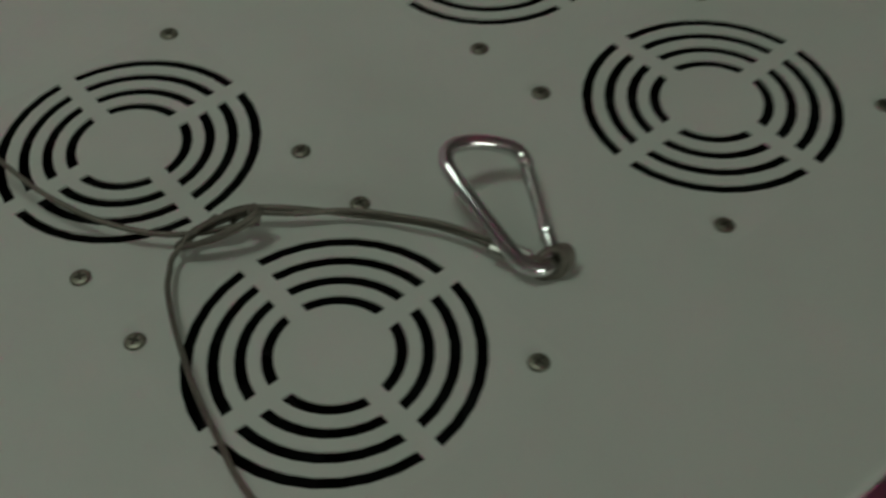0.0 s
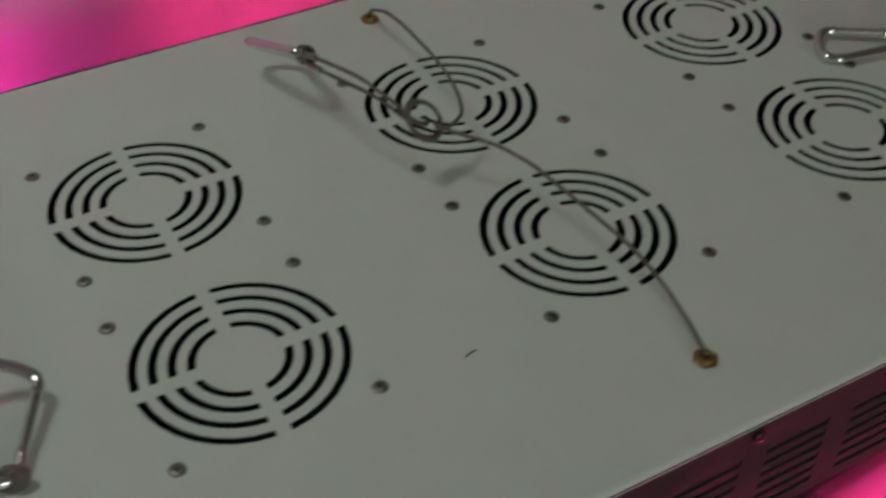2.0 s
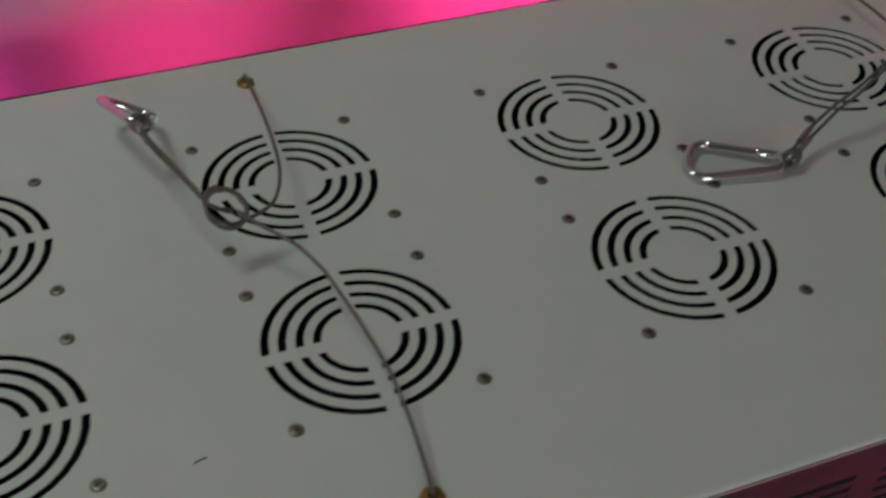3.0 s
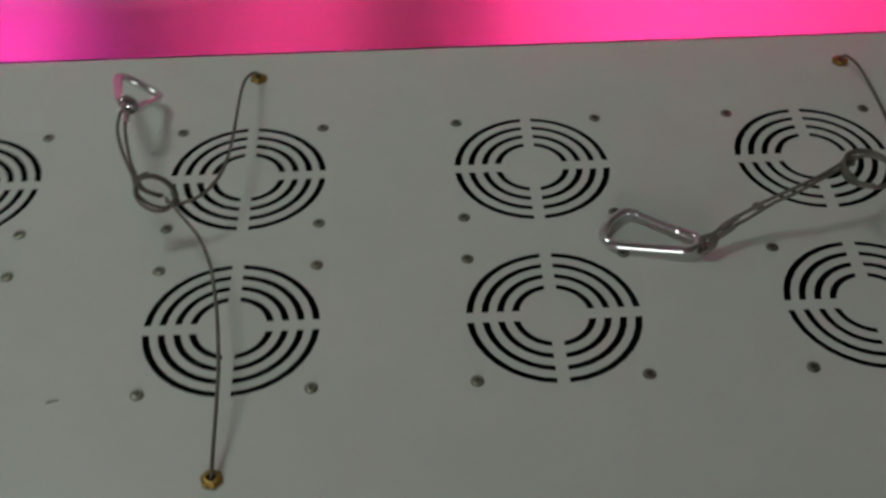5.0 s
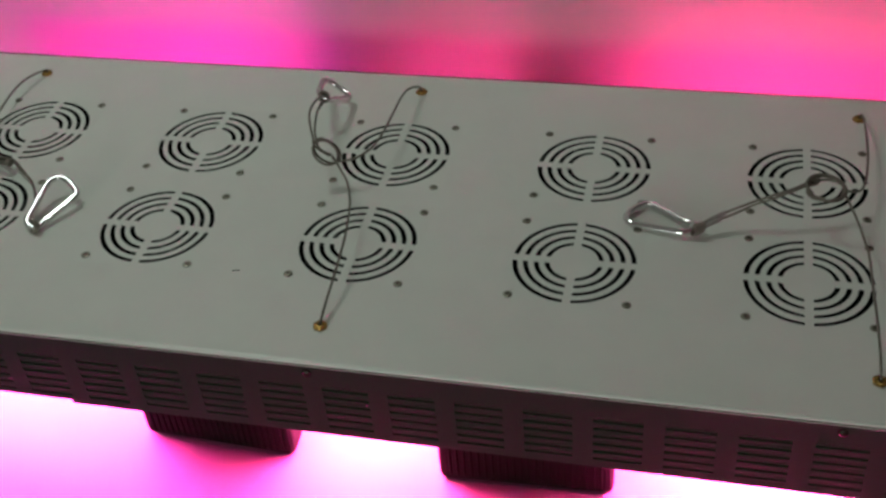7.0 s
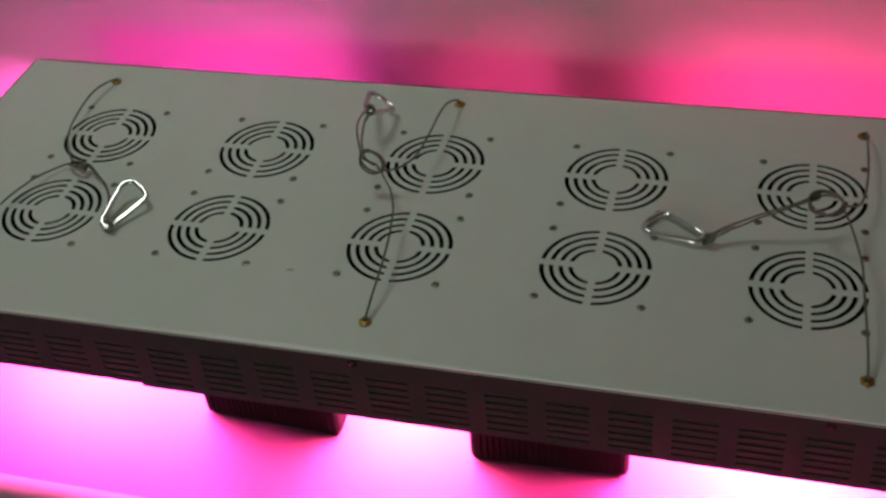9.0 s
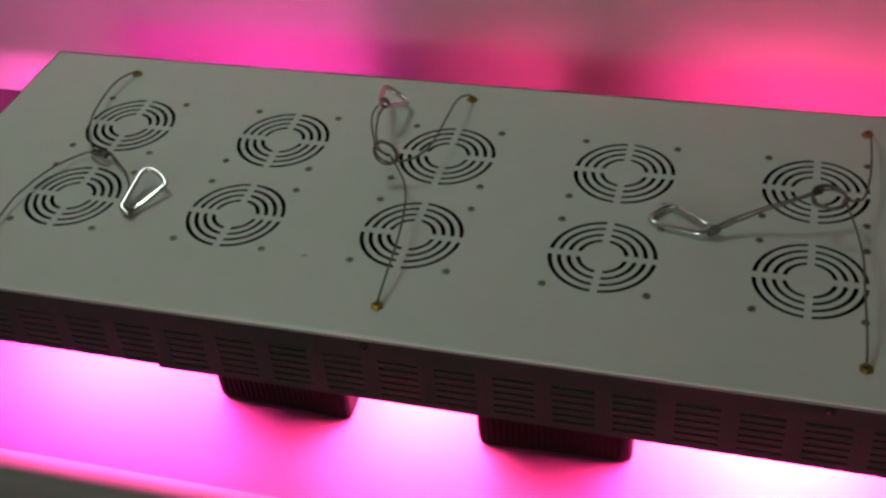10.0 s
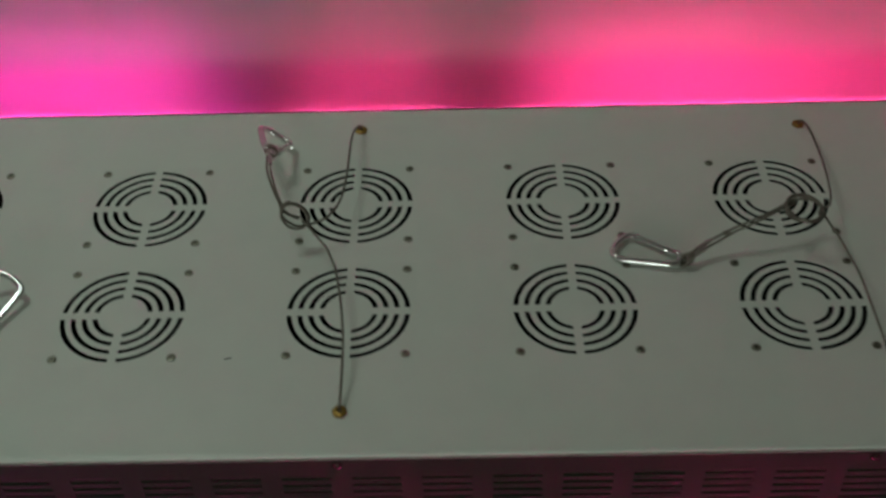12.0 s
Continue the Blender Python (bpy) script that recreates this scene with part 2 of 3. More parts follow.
def top_sheet():
    """The flat of the top sheet round the grilles, and its rolled rim turning down into a narrow lip."""
    bm = bmesh.new()
    x_in, y_lo, y_hi = HALF_X - ROUND, FRONT + ROUND, BACK - ROUND
    xs = [-x_in] + [c * PITCH + e * TILE for c in range(-2, 3) for e in (-1, 1)] + [x_in]
    ys = [y_lo] + [s * ROW_Y + e * TILE for s in (-1, 1) for e in (-1, 1)] + [y_hi]
    for i in range(len(xs) - 1):
        for j in range(len(ys) - 1):
            if not (i % 2 and j % 2):
                bm.faces.new([bm.verts.new((x, y, 0)) for x, y in ((xs[i], ys[j]), (xs[i + 1], ys[j]), (xs[i + 1], ys[j + 1]), (xs[i], ys[j + 1]))])
    bmesh.ops.remove_doubles(bm, verts=bm.verts, dist=1e-6)
    sheet = part("top_panel", bm, PAINT, grow_lamp)
    bm = bmesh.new()
    steps = [(ROUND * math.sin(a), -ROUND * (1 - math.cos(a))) for a in (math.pi / 2 * k / 8 for k in range(7))] + [(ROUND * 0.77, -0.0031)]
    rings = []
    for out, z in steps:
        rings.append([bm.verts.new(p) for p in ((-x_in - out, y_lo - out, z), (x_in + out, y_lo - out, z), (x_in + out, y_hi + out, z), (-x_in - out, y_hi + out, z))])
    for a, b in zip(rings, rings[1:]):
        for k in range(4):
            bm.faces.new((a[k], b[k], b[(k + 1) % 4], a[(k + 1) % 4]))
    part("rolled_rim", bm, RIM, sheet, smooth=True)
    return sheet


ROUND = 0.0042
top_panel = top_sheet()
bm = bmesh.new()
grille(bm, 0, 0)
first_grille = part("fan_grille", bm, PAINT, top_panel, "round grille of slots cut in the sheet")
first_grille.location = (*CENTRES[0], 0)
for cx, cy in CENTRES[1:]:
    copy_thing(first_grille, Matrix.Translation((cx, cy, 0)))

# Front wall with groups of louvre slots; the other walls are plain.
LOUVRE_W, LOUVRE_STEP, LOUVRE_Z, LOUVRE_H, LOUVRE_GAP = 0.0425, 0.0586, -0.0279, 0.0057, 0.0094


VENT_TOP, VENT_LOW = LOUVRE_Z + 0.003, LOUVRE_Z - 5 * LOUVRE_GAP - LOUVRE_H - 0.003
GROUPS = [(k + 0.5) * LOUVRE_STEP for k in range(-10, 10)]


def front_wall():
    """The front sheet, with a rectangular field left out for each louvred vent."""
    bm = bmesh.new()
    y = FRONT + 0.0010
    xs = [-HALF_X + 0.001] + [g + s * LOUVRE_W / 2 for g in GROUPS for s in (-1, 1)] + [HALF_X - 0.001]
    zs = [-0.0028, VENT_TOP, VENT_LOW, -DEEP + 0.004]
    for i, (x0, x1) in enumerate(zip(xs, xs[1:])):
        for j, (z1, z0) in enumerate(zip(zs, zs[1:])):
            if not (i % 2 == 1 and j == 1):
                bm.faces.new([bm.verts.new(p) for p in ((x0, y, z0), (x1, y, z0), (x1, y, z1), (x0, y, z1))])
    bmesh.ops.remove_doubles(bm, verts=bm.verts, dist=1e-6)
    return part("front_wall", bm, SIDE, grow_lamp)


def louvre_vent(parent):
    """Six pressed louvres, one above the other; each leans inward below its upper lip to a narrow ledge."""
    bm = bmesh.new()
    h = LOUVRE_W / 2
    zs = [VENT_TOP] + [LOUVRE_Z - i * LOUVRE_GAP - k * LOUVRE_H for i in range(6) for k in (0, 1)] + [VENT_LOW]
    for j, (z1, z0) in enumerate(zip(zs, zs[1:])):
        inset = 0.0008 if j % 2 else 0.0
        if j % 2:
            for x0, x1 in ((-h, -h + inset), (h - inset, h)):
                bm.faces.new([bm.verts.new(p) for p in ((x0, 0, z0), (x1, 0, z0), (x1, 0, z1), (x0, 0, z1))])
        corner = [Vector(p) for p in ((-h + inset, 0, z0), (h - inset, 0, z0), (h - inset, 0, z1), (-h + inset, 0, z1))]
        if j % 2:
            low = [Vector((p.x, 0.0017, p.z + 0.0002)) for p in corner[:2]]
            for face in ((low[0], low[1], corner[2], corner[3]), (corner[0], corner[1], low[1], low[0]), (corner[0], low[0], corner[3]), (corner[1], corner[2], low[1])):
                bm.faces.new([bm.verts.new(p) for p in face])
        else:
            bm.faces.new([bm.verts.new(p) for p in corner])
    bmesh.ops.remove_doubles(bm, verts=bm.verts, dist=1e-6)
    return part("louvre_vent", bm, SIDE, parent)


front = front_wall()
first_vent = louvre_vent(front)
first_vent.location = (GROUPS[0], FRONT + 0.0010, 0)
for g in GROUPS[1:]:
    copy_thing(first_vent, Matrix.Translation((g, FRONT + 0.0010, 0)))
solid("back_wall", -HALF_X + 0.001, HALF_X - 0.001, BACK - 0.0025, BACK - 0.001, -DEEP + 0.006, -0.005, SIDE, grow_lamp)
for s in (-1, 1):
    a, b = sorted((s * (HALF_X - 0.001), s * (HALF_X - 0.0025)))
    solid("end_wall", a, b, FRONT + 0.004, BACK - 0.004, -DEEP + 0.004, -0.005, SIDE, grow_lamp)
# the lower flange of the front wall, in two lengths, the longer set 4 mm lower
solid("flange_and_shield", -HALF_X + 0.001, -0.246, FRONT + 0.0009, FRONT + 0.012, -DEEP + 0.0030, -DEEP + 0.0042, SIDE, grow_lamp)
solid("flange_and_shield", -0.2455, HALF_X - 0.001, FRONT + 0.0009, FRONT + 0.012, -DEEP - 0.0012, -DEEP + 0.0040, SIDE, grow_lamp)
# unseen light shield added below the back wall, notched over the two blocks
for x0, x1, low in ((-HALF_X + 0.001, -0.244, 0.007), (-0.244, -0.064, 0.0007), (-0.064, 0.053, 0.007), (0.053, 0.234, 0.0007), (0.234, HALF_X - 0.001, 0.007)):
    solid("flange_and_shield", x0, x1, BACK - 0.003, BACK - 0.0005, -DEEP - low, -DEEP + 0.006, SIDE, grow_lamp)
# the bare upper edge of the front sheet below the rolled rim, and thin dark strips added along the other sides
solid("front_lip", -HALF_X + 0.002, HALF_X - 0.002, FRONT + 0.0001, FRONT + 0.0009, -0.0050, -0.0044, RIM, grow_lamp, bevel=0.0002)
solid("dark_edge_strip", -HALF_X - 0.001, HALF_X + 0.001, BACK + 0.0002, BACK + 0.0016, -0.0070, -0.0016, SIDE, grow_lamp, bevel=0.0004)
for s in (-1, 1):
    a, b = sorted((s * (HALF_X + 0.0001), s * (HALF_X + 0.0012)))
    solid("dark_edge_strip", a, b, FRONT + 0.001, BACK, -0.0070, -0.0016, SIDE, grow_lamp, bevel=0.0004)
# added baffles: a black one, so that the grilles look into the dark, and one closing off the louvres; then the mounting
# plate of the lights
solid("dark_baffle", -HALF_X + 0.004, HALF_X - 0.004, FRONT + 0.0095, BACK - 0.004, -0.060, -0.058, DARK, grow_lamp)
solid("dark_baffle", -HALF_X + 0.004, HALF_X - 0.004, FRONT + 0.0036, FRONT + 0.0046, -0.0845, -0.007, SIDE, grow_lamp)
solid("mounting_plate", -HALF_X + 0.004, HALF_X - 0.004, FRONT + 0.0095, BACK - 0.004, -0.064, -0.062, PAINT, grow_lamp)


# Footprints of the two long blocks below the lamp: x0, x1, y0, y1, turn of the front and lean of the sides in degrees.
BLOCKS = [(-0.218, -0.0550, -0.184, 0.262, -2.5, 2.5), (0.0915, 0.2575, -0.188, 0.262, 2.0, 4.5)]


def light_board(cx, cy, half, mat):
    """A square board with a glowing diffuser on its underside."""
    bm = bmesh.new()
    box(bm, cx - 0.080, cx + 0.080, cy - half - 0.003, cy + half + 0.003, -0.0705, -0.0645)
    board = part("light_board", bm, PAINT, grow_lamp)
    bm = bmesh.new()
    box(bm, cx - 0.076, cx + 0.076, cy - half, cy + half, -0.0735, -0.0706)
    part("diffuser", bm, mat, board, "glowing pink diffuser")


for cx, cy in CENTRES:
    light_board(cx, *((-0.100, 0.077) if cy < 0 else (0.080, 0.066)), LED_VIOLET if cx < -0.3 and cy > 0 else LED_BLUE if cx < -0.1 else LED_STRONG if cx > 0.3 else LED_DIM if abs(cx) < 0.1 < cy * 2 else LED_MIDDLE if abs(cx) < 0.1 else LED_RED)


def fan():
    """A black axial fan under a grille: square frame, hub and seven blades."""
    ob = new("fan")
    ob.parent = grow_lamp
    bm = bmesh.new()
    for k in range(4):
        m = Matrix.Rotation(k * math.pi / 2, 4, "Z")
        start = len(bm.verts)
        box(bm, -0.060, 0.060, 0.0575, 0.060, -0.028, -0.006)
        bm.verts.ensure_lookup_table()
        bmesh.ops.transform(bm, matrix=m, verts=bm.verts[start:])
    part("frame", bm, DARK, ob)
    bm = bmesh.new()
    lathe(bm, [(0.019, -0.026), (0.020, -0.012), (0.018, -0.009)], 24)
    part("hub", bm, DARK, ob)
    blades = []
    for k in range(7):
        bm = bmesh.new()
        a, s = 2 * math.pi * k / 7, 0.34
        pts = []
        for r in (0.020, 0.038, 0.056):
            for e, z in ((-s, -0.024), (s, -0.013)):
                pts.append(bm.verts.new((r * math.cos(a + e), r * math.sin(a + e), z)))
        for i in (0, 2):
            bm.faces.new((pts[i], pts[i + 1], pts[i + 3], pts[i + 2]))
        bmesh.ops.solidify(bm, geom=bm.faces[:], thickness=0.0012)
        part("blade", bm, DARK, ob)
    return ob


first_fan = fan()
first_fan.location = (*CENTRES[0], 0)
for n, (cx, cy) in enumerate(CENTRES[1:]):
    copy_thing(first_fan, Matrix.Translation((cx, cy, 0)))


def screw_mesh(radius, rise):
    """A pan-head screw; its cross is laid on top as dark bars."""
    bm = bmesh.new()
    lathe(bm, [(radius, 0.0002), (radius, rise * 0.35), (radius * 0.86, rise * 0.75), (radius * 0.55, rise), (radius * 0.12, rise * 1.02)], 18)
    ob = part("screw", bm, SCREW, grow_lamp, smooth=False)
    return ob


def cross_shade_mesh(radius, rise):
    # thin dark bars on the head, coloured as the shade inside a cross slot
    bm = bmesh.new()
    for a, b in ((0.52, 0.12), (0.12, 0.52)):
        box(bm, -radius * a, radius * a, -radius * b, radius * b, rise * 0.9, rise * 1.06 + (0.00004 if a > b else 0))
    return part("cross_shade", bm, CROSS_SHADE, None)


first_screw = screw_mesh(0.0042, 0.0013)
first_cross = cross_shade_mesh(0.0042, 0.0013)
first_cross.parent = first_screw
rng = random.Random(4)
spots = [(cx + a * HOLE, cy + b * HOLE) for cx, cy in CENTRES for a in (-1, 1) for b in (-1, 1)]
for n, (x, y) in enumerate(spots):
    turn = Matrix.Translation((x, y, 0)) @ Matrix.Rotation(rng.uniform(0, 1.57), 4, "Z") @ Matrix.Rotation(rng.uniform(-0.05, 0.05), 4, "X")
    if n == 0:
        first_screw.matrix_basis = turn
    else:
        copy_thing(first_screw, turn)
bm = bmesh.new()
lathe(bm, [(0.0040, 0.0002), (0.0041, 0.0010), (0.0037, 0.0021), (0.0026, 0.0029), (0.0010, 0.0032)], 18)
first_side = part("side_screw", bm, DARK_SCREW, grow_lamp, "dark domed screw", smooth=True)
for n, x in enumerate((-0.4385, -0.002, 0.4370)):
    turn = Matrix.Translation((x, FRONT + 0.0008, -0.0122)) @ Matrix.Rotation(math.pi / 2, 4, "X")
    if n == 0:
        first_side.matrix_basis = turn
    else:
        copy_thing(first_side, turn)


def eyelet():
    """A brass hexagon nut with a round collar and a hole, where a cable passes through the sheet."""
    bm = bmesh.new()
    prof = [(0.0026, 0.0003), (0.0062, 0.0003), (0.0064, 0.0016), (0.0052, 0.0020), (0.0046, 0.0033), (0.0030, 0.0036), (0.0022, 0.0030), (0.0022, 0.0004)]
    rings = []
    for i, (r, z) in enumerate(prof):
        ring = []
        for k in range(18):
            a = 2 * math.pi * k / 18
            rr = r * (1 + 0.07 * math.cos(6 * a)) if 1 <= i <= 2 else r
            ring.append(bm.verts.new((rr * math.cos(a), rr * math.sin(a), z)))
        rings.append(ring)
    for a, b in zip(rings, rings[1:]):
        for k in range(18):
            bm.faces.new((a[k], a[(k + 1) % 18], b[(k + 1) % 18], b[k]))
    return part("eyelet", bm, BRASS, grow_lamp, "brass eyelet nut")


EYELETS = [(-0.4577, 0.184), (-0.4650, -0.187), (0.0, 0.190), (-0.0015, -0.189), (0.4635, 0.186), (0.4650, -0.187)]
first_eyelet = eyelet()
first_eyelet.location = (*EYELETS[0], 0)
for n, (x, y) in enumerate(EYELETS[1:]):
    copy_thing(first_eyelet, Matrix.Translation((x, y, 0)) @ Matrix.Rotation(0.4 * n, 4, "Z"))

# a short pencil scratch on the sheet
bm = bmesh.new()
tube(bm, smooth_path([(-0.1065, -0.1285, 0.0002), (-0.103, -0.1272, 0.0003), (-0.0995, -0.1268, 0.0002)], 4), 0.0004, 6)
part("scratch", bm, MARK, grow_lamp, "short dark scratch in the paint")


# ---- support blocks ----
def support_block(x0, x1, y0, y1, turn, lean):
    """A black ribbed plastic block with rounded corners, a little out of square; the ribs run up its front."""
    ob = tagged(new("support_block"), "black ribbed plastic block on the table, carrying the lamp", "support block", "blocks under the lamp")
    ob.location = ((x0 + x1) / 2, y0, TABLE)
    hx, deep, h = (x1 - x0) / 2, y1 - y0, TOP - DEEP - TABLE - 0.0013
    skew = Matrix(((1, -math.tan(radians(lean)), 0, 0), (math.tan(radians(turn)), 1, 0, 0), (0, 0, 1, 0), (0, 0, 0, 1)))
    bm = bmesh.new()
    box(bm, -hx, hx, 0, deep, 0.0, h, 0.008, 3)
    bmesh.ops.transform(bm, matrix=skew, verts=bm.verts)
    part("body", bm, BLACK, ob)
    n = 22
    for k in range(n):
        x = -hx + 0.012 + (2 * hx - 0.024) * k / (n - 1)
        bm = bmesh.new()
        box(bm, x - 0.0014, x + 0.0014, -0.0011, 0.002, 0.006, h - 0.008, 0.0006, 1)
        bmesh.ops.transform(bm, matrix=skew, verts=bm.verts)
        part("rib", bm, BLACK, ob)
    return ob


for footprint in BLOCKS:
    support_block(*footprint)


# ---- hanging cables and snap hooks ----
def up(p):
    return Vector((p[0], p[1], p[2] + TOP))


def snap_hook(end, spine, gate_corner, label):
    """A steel snap hook: a bent rod, narrow at one end, and a spring gate between two small joints."""
    e, s, g = (up(p) for p in (end, spine, gate_corner))
    u = ((s + g) / 2 - e).normalized()
    v = (g - s) - u * (g - s).dot(u)
    v.normalize()
    m = Matrix((u, v, u.cross(v))).transposed().to_4x4()
    m.translation = e
    ob = tagged(new("snap_hook"), label, "carabiner", "snap hooks on the cables")
    ob.matrix_world = m
    R, K = 0.0033, 1.05
    centre = [(0.0155, 0.0078), (0.0095, 0.0072), (0.0050, 0.0055), (0.0028, 0.0010), (0.0040, -0.0042), (0.0085, -0.0080), (0.0200, -0.0108), (0.0350, -0.0142), (0.0480, -0.0168),
              (0.0550, -0.0170), (0.0602, -0.0138), (0.0624, -0.0075), (0.0614, 0.0010), (0.0585, 0.0085), (0.0555, 0.0130), (0.0515, 0.0148), (0.0470, 0.0144)]
    bm = bmesh.new()
    tube(bm, smooth_path([(x * K, y * K, 0) for x, y in centre], 5), R, 14)
    part("body", bm, CHROME, ob, smooth=True)
    bm = bmesh.new()
    tube(bm, [Vector((x * K, y * K, 0)) for x, y in ((0.0465, 0.0143), (0.0455, 0.0141), (0.0180, 0.0084), (0.0160, 0.0080))], [0.0021, 0.0029, 0.0029, 0.0022], 12)
    gate = part("gate", bm, CHROME, ob)
    for x, y in ((0.0470, 0.0144), (0.0168, 0.0081)):
        bm = bmesh.new()
        lathe(bm, [(0.0012, -0.0037), (0.0021, -0.0031), (0.0021, 0.0031), (0.0012, 0.0037)], 10, (x * K, y * K, 0))
        part("pin", bm, CHROME, gate)
    return ob


def cable(back, front, loop, strands, ferrules, wraps, label):
    """A thin steel cable from eyelet to eyelet, with a loop knot and a doubled end that carries a snap hook."""
    ob = tagged(new("hanging_cable"), label, "steel cable", "cables on the lamp")
    base = up(back[0])
    ob.location = base
    R = 0.0012

    def piece(name, points, radius, mat, closed=False, steps=8):
        bm = bmesh.new()
        tube(bm, smooth_path([up(p) - base for p in points], steps, closed), radius, 8, closed)
        part(name, bm, mat, ob, smooth=True)

    piece("back_strand", back, R, WIRE)
    piece("front_strand", front, R, WIRE)
    for points in loop:
        piece("knot", points, R, WIRE)
    for points in strands:
        piece("end_strand", points, R, WIRE)
    for c, a, b in wraps:
        piece("thimble", ring(c, a, b, 1.0)[:-1], 0.0014, WIRE, closed=True, steps=3)
    for a, b in ferrules:
        piece("ferrule", (a, tuple((p + q) / 2 for p, q in zip(a, b)), b), 0.0021, FERRULE, steps=3)
    return ob


def ring(centre, a, b, turns=1.0, start=0.0, drift=(0, 0, 0), n=14):
    """Points of an oval loop spanned by the half axes a and b, for a coil that drifts as it turns."""
    c, a, b, d = Vector(centre), Vector(a), Vector(b), Vector(drift)
    out = []
    for k in range(int(n * turns) + 1):
        w = start + 2 * math.pi * k / n
        out.append(tuple(c + a * math.cos(w) + b * math.sin(w) + d * (k / n)))
    return out


# beside the first column
cable(
    back=[(-0.4577, 0.184, 0.001), (-0.4577, 0.183, 0.006), (-0.4640, 0.156, 0.012), (-0.4655, 0.1286, 0.014), (-0.4615, 0.0883, 0.014), (-0.4563, 0.059, 0.012), (-0.4463, 0.0343, 0.009), (-0.4331, 0.0156, 0.007), (-0.4200, 0.004, 0.007), (-0.408, -0.004, 0.009)],
    front=[(-0.465, -0.187, 0.001), (-0.4655, -0.183, 0.005), (-0.4685, -0.150, 0.008), (-0.4704, -0.1063, 0.010), (-0.4664, -0.0823, 0.011), (-0.4616, -0.0608, 0.011), (-0.4531, -0.0348, 0.010), (-0.4446, -0.0142, 0.007), (-0.4387, -0.0055, 0.006), (-0.4309, 0.002, 0.006), (-0.410, 0.005, 0.009)],
    loop=[ring((-0.414, -0.002, 0.009), (0.0150, -0.0070, 0.005), (0.0022, 0.0042, -0.001), 1.3, 0.4, (0, 0, 0.002)), ring((-0.412, -0.003, 0.011), (0.0140, -0.0065, 0.004), (0.0015, 0.0028, 0.002), 1.2, 2.0),
          ring((-0.3985, -0.0075, 0.0120), (0.0010, 0.0036, 0.0), (0.0, 0.0, 0.0034), 2.1, 0.3, (-0.0022, 0.001, 0))],
    strands=[[(-0.408, -0.003, 0.010), (-0.3990, -0.001, 0.008), (-0.3854, -0.0121, 0.0065), (-0.3673, -0.0253, 0.006), (-0.3534, -0.0438, 0.007), (-0.3438, -0.0599, 0.008), (-0.3365, -0.0780, 0.008), (-0.330, -0.0935, 0.007)],
             [(-0.408, 0.002, 0.011), (-0.3990, 0.001, 0.009), (-0.3845, -0.0108, 0.0080), (-0.3665, -0.0268, 0.004), (-0.3515, -0.0465, 0.005), (-0.3425, -0.0640, 0.006), (-0.337, -0.083, 0.007), (-0.332, -0.0965, 0.005)]],
    ferrules=[((-0.3365, -0.078, 0.009), (-0.331, -0.091, 0.0075)), ((-0.3400, -0.078, 0.008), (-0.3345, -0.092, 0.0070))],
    wraps=[((-0.3275, -0.0975, 0.0062), (0.0046, -0.0030, 0.0030), (0.0010, 0.0026, 0.0042)), ((-0.3255, -0.0985, 0.0060), (0.0044, -0.0032, 0.0024), (0.0012, 0.0028, 0.0044)), ((-0.3225, -0.0985, 0.0055), (0.0036, -0.0024, 0.0026), (0.0012, 0.0030, 0.0036))],
    label="thin grey steel cable, knotted, beside the first fan grilles")
snap_hook((-0.331, -0.1000, 0.0045), (-0.3290, -0.0360, 0.0225), (-0.2965, -0.0475, 0.014), "polished steel snap hook propped on its cable")

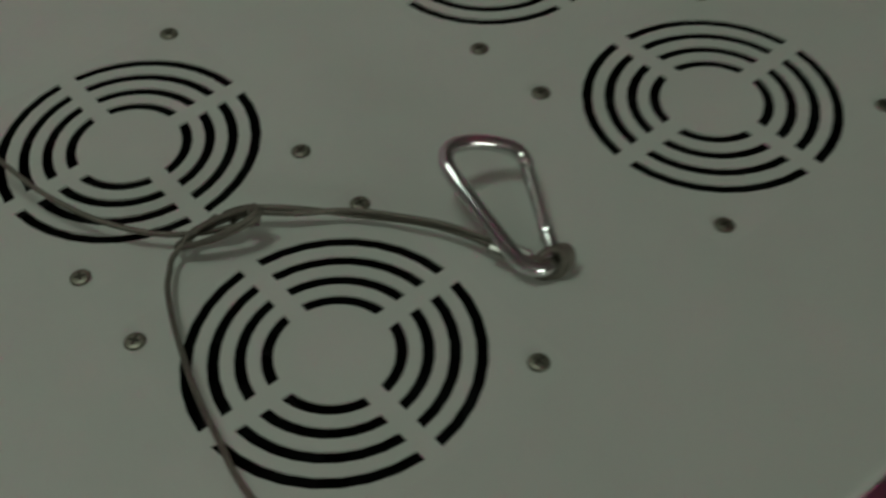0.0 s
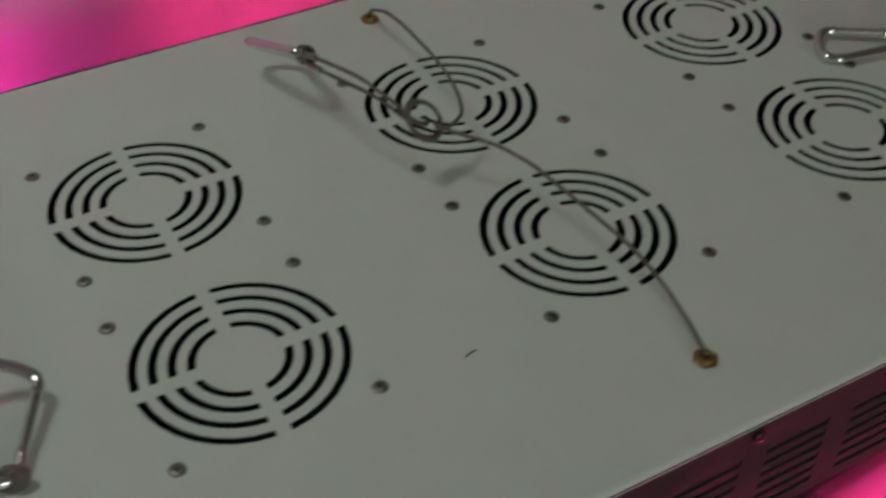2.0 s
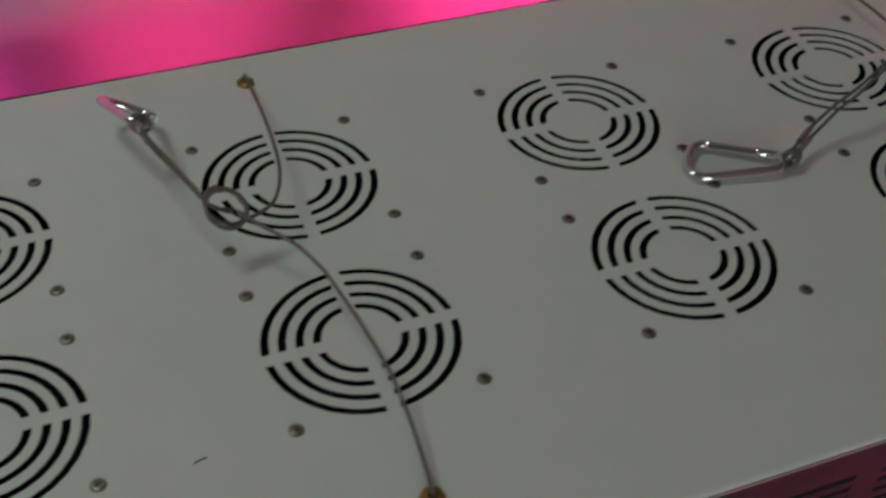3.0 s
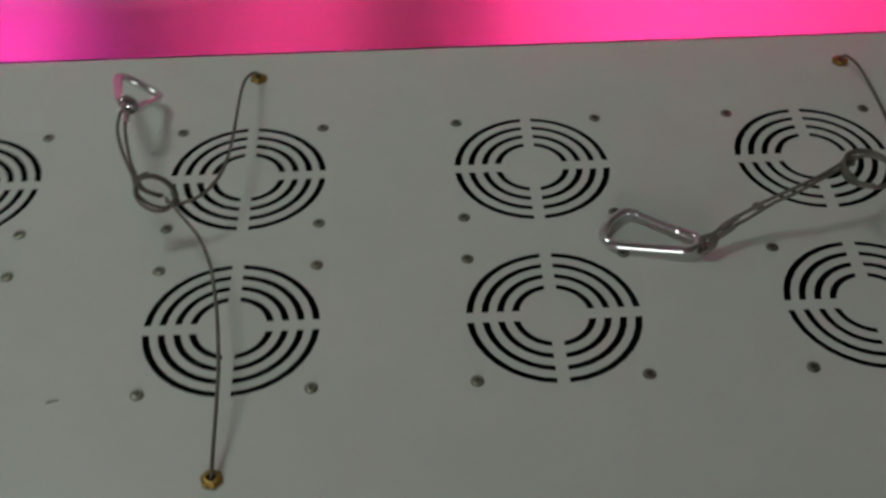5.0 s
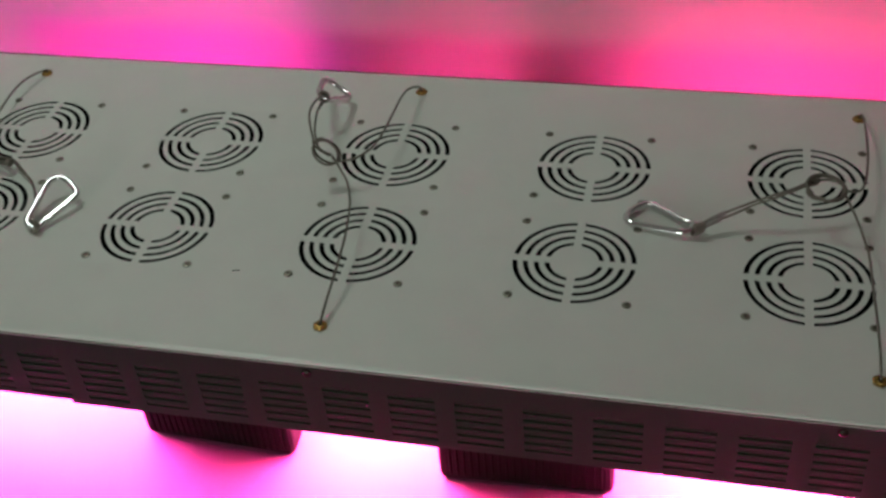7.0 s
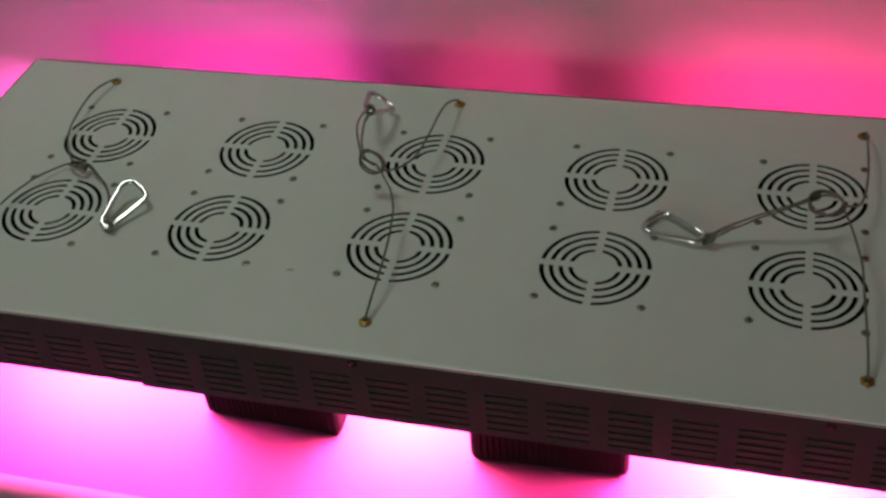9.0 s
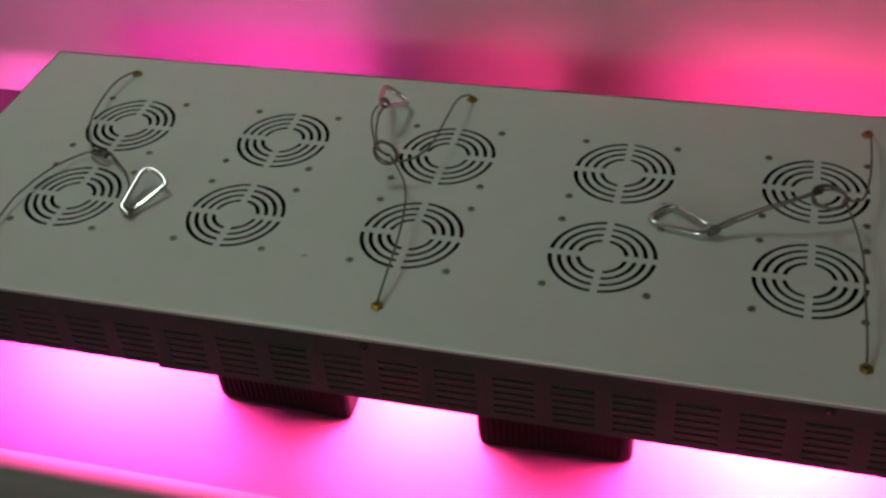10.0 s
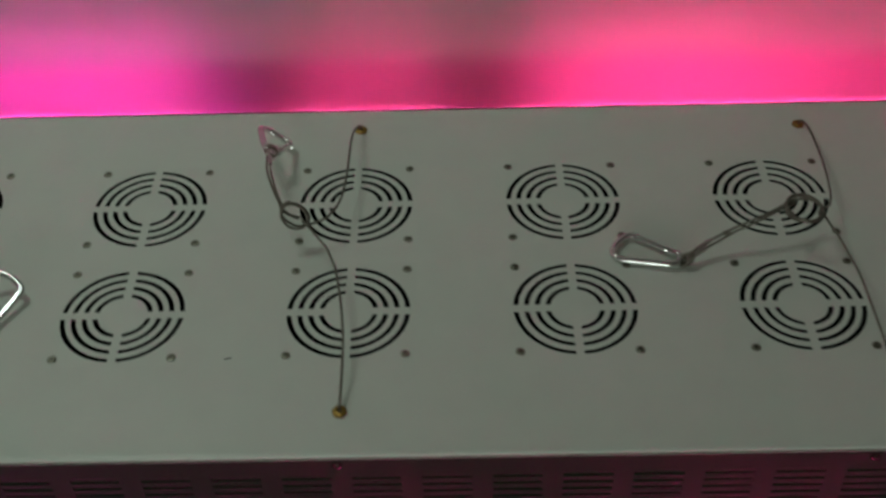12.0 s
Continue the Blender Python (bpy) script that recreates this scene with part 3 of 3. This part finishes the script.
# beside the middle column
cable(
    back=[(0.0, 0.190, 0.001), (-0.0005, 0.187, 0.009), (-0.0035, 0.172, 0.018), (-0.0050, 0.154, 0.026), (-0.0060, 0.1338, 0.030), (-0.0065, 0.1142, 0.031), (-0.0072, 0.0892, 0.031), (-0.0092, 0.0624, 0.030), (-0.0127, 0.0446, 0.029), (-0.018, 0.0299, 0.030), (-0.0253, 0.0182, 0.031), (-0.0396, 0.010, 0.032), (-0.046, 0.012, 0.034)],
    front=[(-0.0015, -0.189, 0.001), (-0.0012, -0.186, 0.005), (-0.0005, -0.170, 0.012), (0.0, -0.150, 0.018), (-0.0005, -0.1231, 0.023), (-0.0044, -0.0859, 0.025), (-0.0099, -0.0534, 0.028), (-0.0131, -0.0417, 0.030), (-0.0207, -0.0229, 0.032), (-0.0286, -0.0108, 0.033), (-0.0385, 0.004, 0.033), (-0.046, 0.013, 0.036)],
    loop=[ring((-0.0525, 0.014, 0.0400), (-0.0120, -0.001, 0.0095), (0.004, 0.006, 0.007), 1.2, 0.0, (0.001, 0.002, 0)), ring((-0.0525, 0.012, 0.0400), (-0.0108, 0.0, 0.0085), (0.0045, 0.006, 0.0075), 1.1, 1.5)],
    strands=[[(-0.050, 0.016, 0.034), (-0.0622, 0.0126, 0.046), (-0.0662, 0.0204, 0.051), (-0.0713, 0.0309, 0.055), (-0.0768, 0.0453, 0.0583), (-0.0814, 0.0638, 0.0562), (-0.0840, 0.0847, 0.0509), (-0.0853, 0.1018, 0.0454), (-0.0848, 0.1117, 0.0415)],
             [(-0.048, 0.017, 0.034), (-0.0600, 0.0175, 0.0400), (-0.0669, 0.0294, 0.0451), (-0.0714, 0.0407, 0.0473), (-0.0770, 0.0618, 0.0451), (-0.0814, 0.0808, 0.0425), (-0.0838, 0.0985, 0.0385), (-0.0846, 0.1085, 0.0372), (-0.0846, 0.1130, 0.0380)]],
    ferrules=[((-0.0848, 0.0925, 0.0486), (-0.0853, 0.1058, 0.0440)), ((-0.0826, 0.0890, 0.0406), (-0.0843, 0.1045, 0.0374))],
    wraps=[((-0.0843, 0.1102, 0.0405), (0.0050, 0.0005, -0.001), (0.0, 0.003, 0.0044)), ((-0.0828, 0.1077, 0.0413), (0.0048, 0.0015, -0.001), (0.0, 0.0026, 0.0044))],
    label="thin grey steel cable standing up in a loop knot")
snap_hook((-0.0830, 0.1065, 0.0415), (-0.1005, 0.1573, 0.0290), (-0.0698, 0.1585, 0.0095), "polished steel snap hook held up by its cable")

# beside the fifth column
cable(
    back=[(0.4635, 0.186, 0.001), (0.4645, 0.182, 0.009), (0.4650, 0.165, 0.016), (0.4650, 0.1477, 0.020), (0.4655, 0.1162, 0.021), (0.4645, 0.0825, 0.022), (0.4610, 0.0504, 0.023), (0.4563, 0.0342, 0.024), (0.4500, 0.0240, 0.029), (0.4400, 0.0120, 0.038)],
    front=[(0.465, -0.187, 0.001), (0.465, -0.184, 0.005), (0.4640, -0.165, 0.014), (0.4620, -0.140, 0.022), (0.4598, -0.1107, 0.027), (0.4578, -0.0691, 0.030), (0.4541, -0.0475, 0.032), (0.4491, -0.0267, 0.035), (0.444, -0.009, 0.037), (0.4390, 0.0050, 0.040)],
    loop=[ring((0.4225, 0.005, 0.0430), (0.0172, 0.002, -0.002), (-0.002, 0.0165, 0.002), 1.6, 0.2, (0, 0, 0.0022)), ring((0.4220, 0.005, 0.0415), (0.0160, 0.003, 0.001), (-0.003, 0.0155, -0.001), 1.3, 2.6, (0.001, 0, 0.002)),
          ring((0.4080, 0.0130, 0.0435), (0.0040, 0.0020, 0.0), (0.0, 0.0, 0.0035), 2.2, 0.0, (0.0022, 0.0011, 0)), ring((0.4380, 0.0085, 0.0400), (0.0020, 0.0040, 0.0), (0.0, 0.0, 0.0035), 2.0, 0.6, (0.0, -0.0024, 0))],
    strands=[[(0.4160, 0.0175, 0.043), (0.4080, 0.0150, 0.0425), (0.3944, 0.0095, 0.038), (0.3748, 0.0025, 0.033), (0.3596, -0.0002, 0.027), (0.3442, -0.0048, 0.021), (0.3304, -0.0105, 0.017), (0.3185, -0.0175, 0.013), (0.309, -0.021, 0.010)],
             [(0.4150, 0.0130, 0.043), (0.4075, 0.0110, 0.0420), (0.3940, 0.0060, 0.038), (0.3745, -0.0015, 0.032), (0.3592, -0.0045, 0.026), (0.3438, -0.0098, 0.019), (0.3300, -0.0155, 0.015), (0.3185, -0.0215, 0.011), (0.309, -0.025, 0.008)]],
    ferrules=[((0.336, -0.0082, 0.0185), (0.323, -0.0150, 0.0145)), ((0.332, -0.0147, 0.0155), (0.320, -0.0206, 0.0115))],
    wraps=[((0.3110, -0.0232, 0.0080), (0.0018, -0.0052, 0.0), (0.0036, 0.001, 0.0042)), ((0.3130, -0.0226, 0.0084), (0.0016, -0.0050, 0.0), (0.0036, 0.001, 0.0042)), ((0.3155, -0.0215, 0.0090), (0.0016, -0.0044, 0.0), (0.0032, 0.001, 0.0038))],
    label="thin grey steel cable, knotted over the last rear grille")
snap_hook((0.3100, -0.0230, 0.0070), (0.2450, -0.0085, 0.0040), (0.2500, 0.0200, 0.0045), "polished steel snap hook lying on the painted sheet")
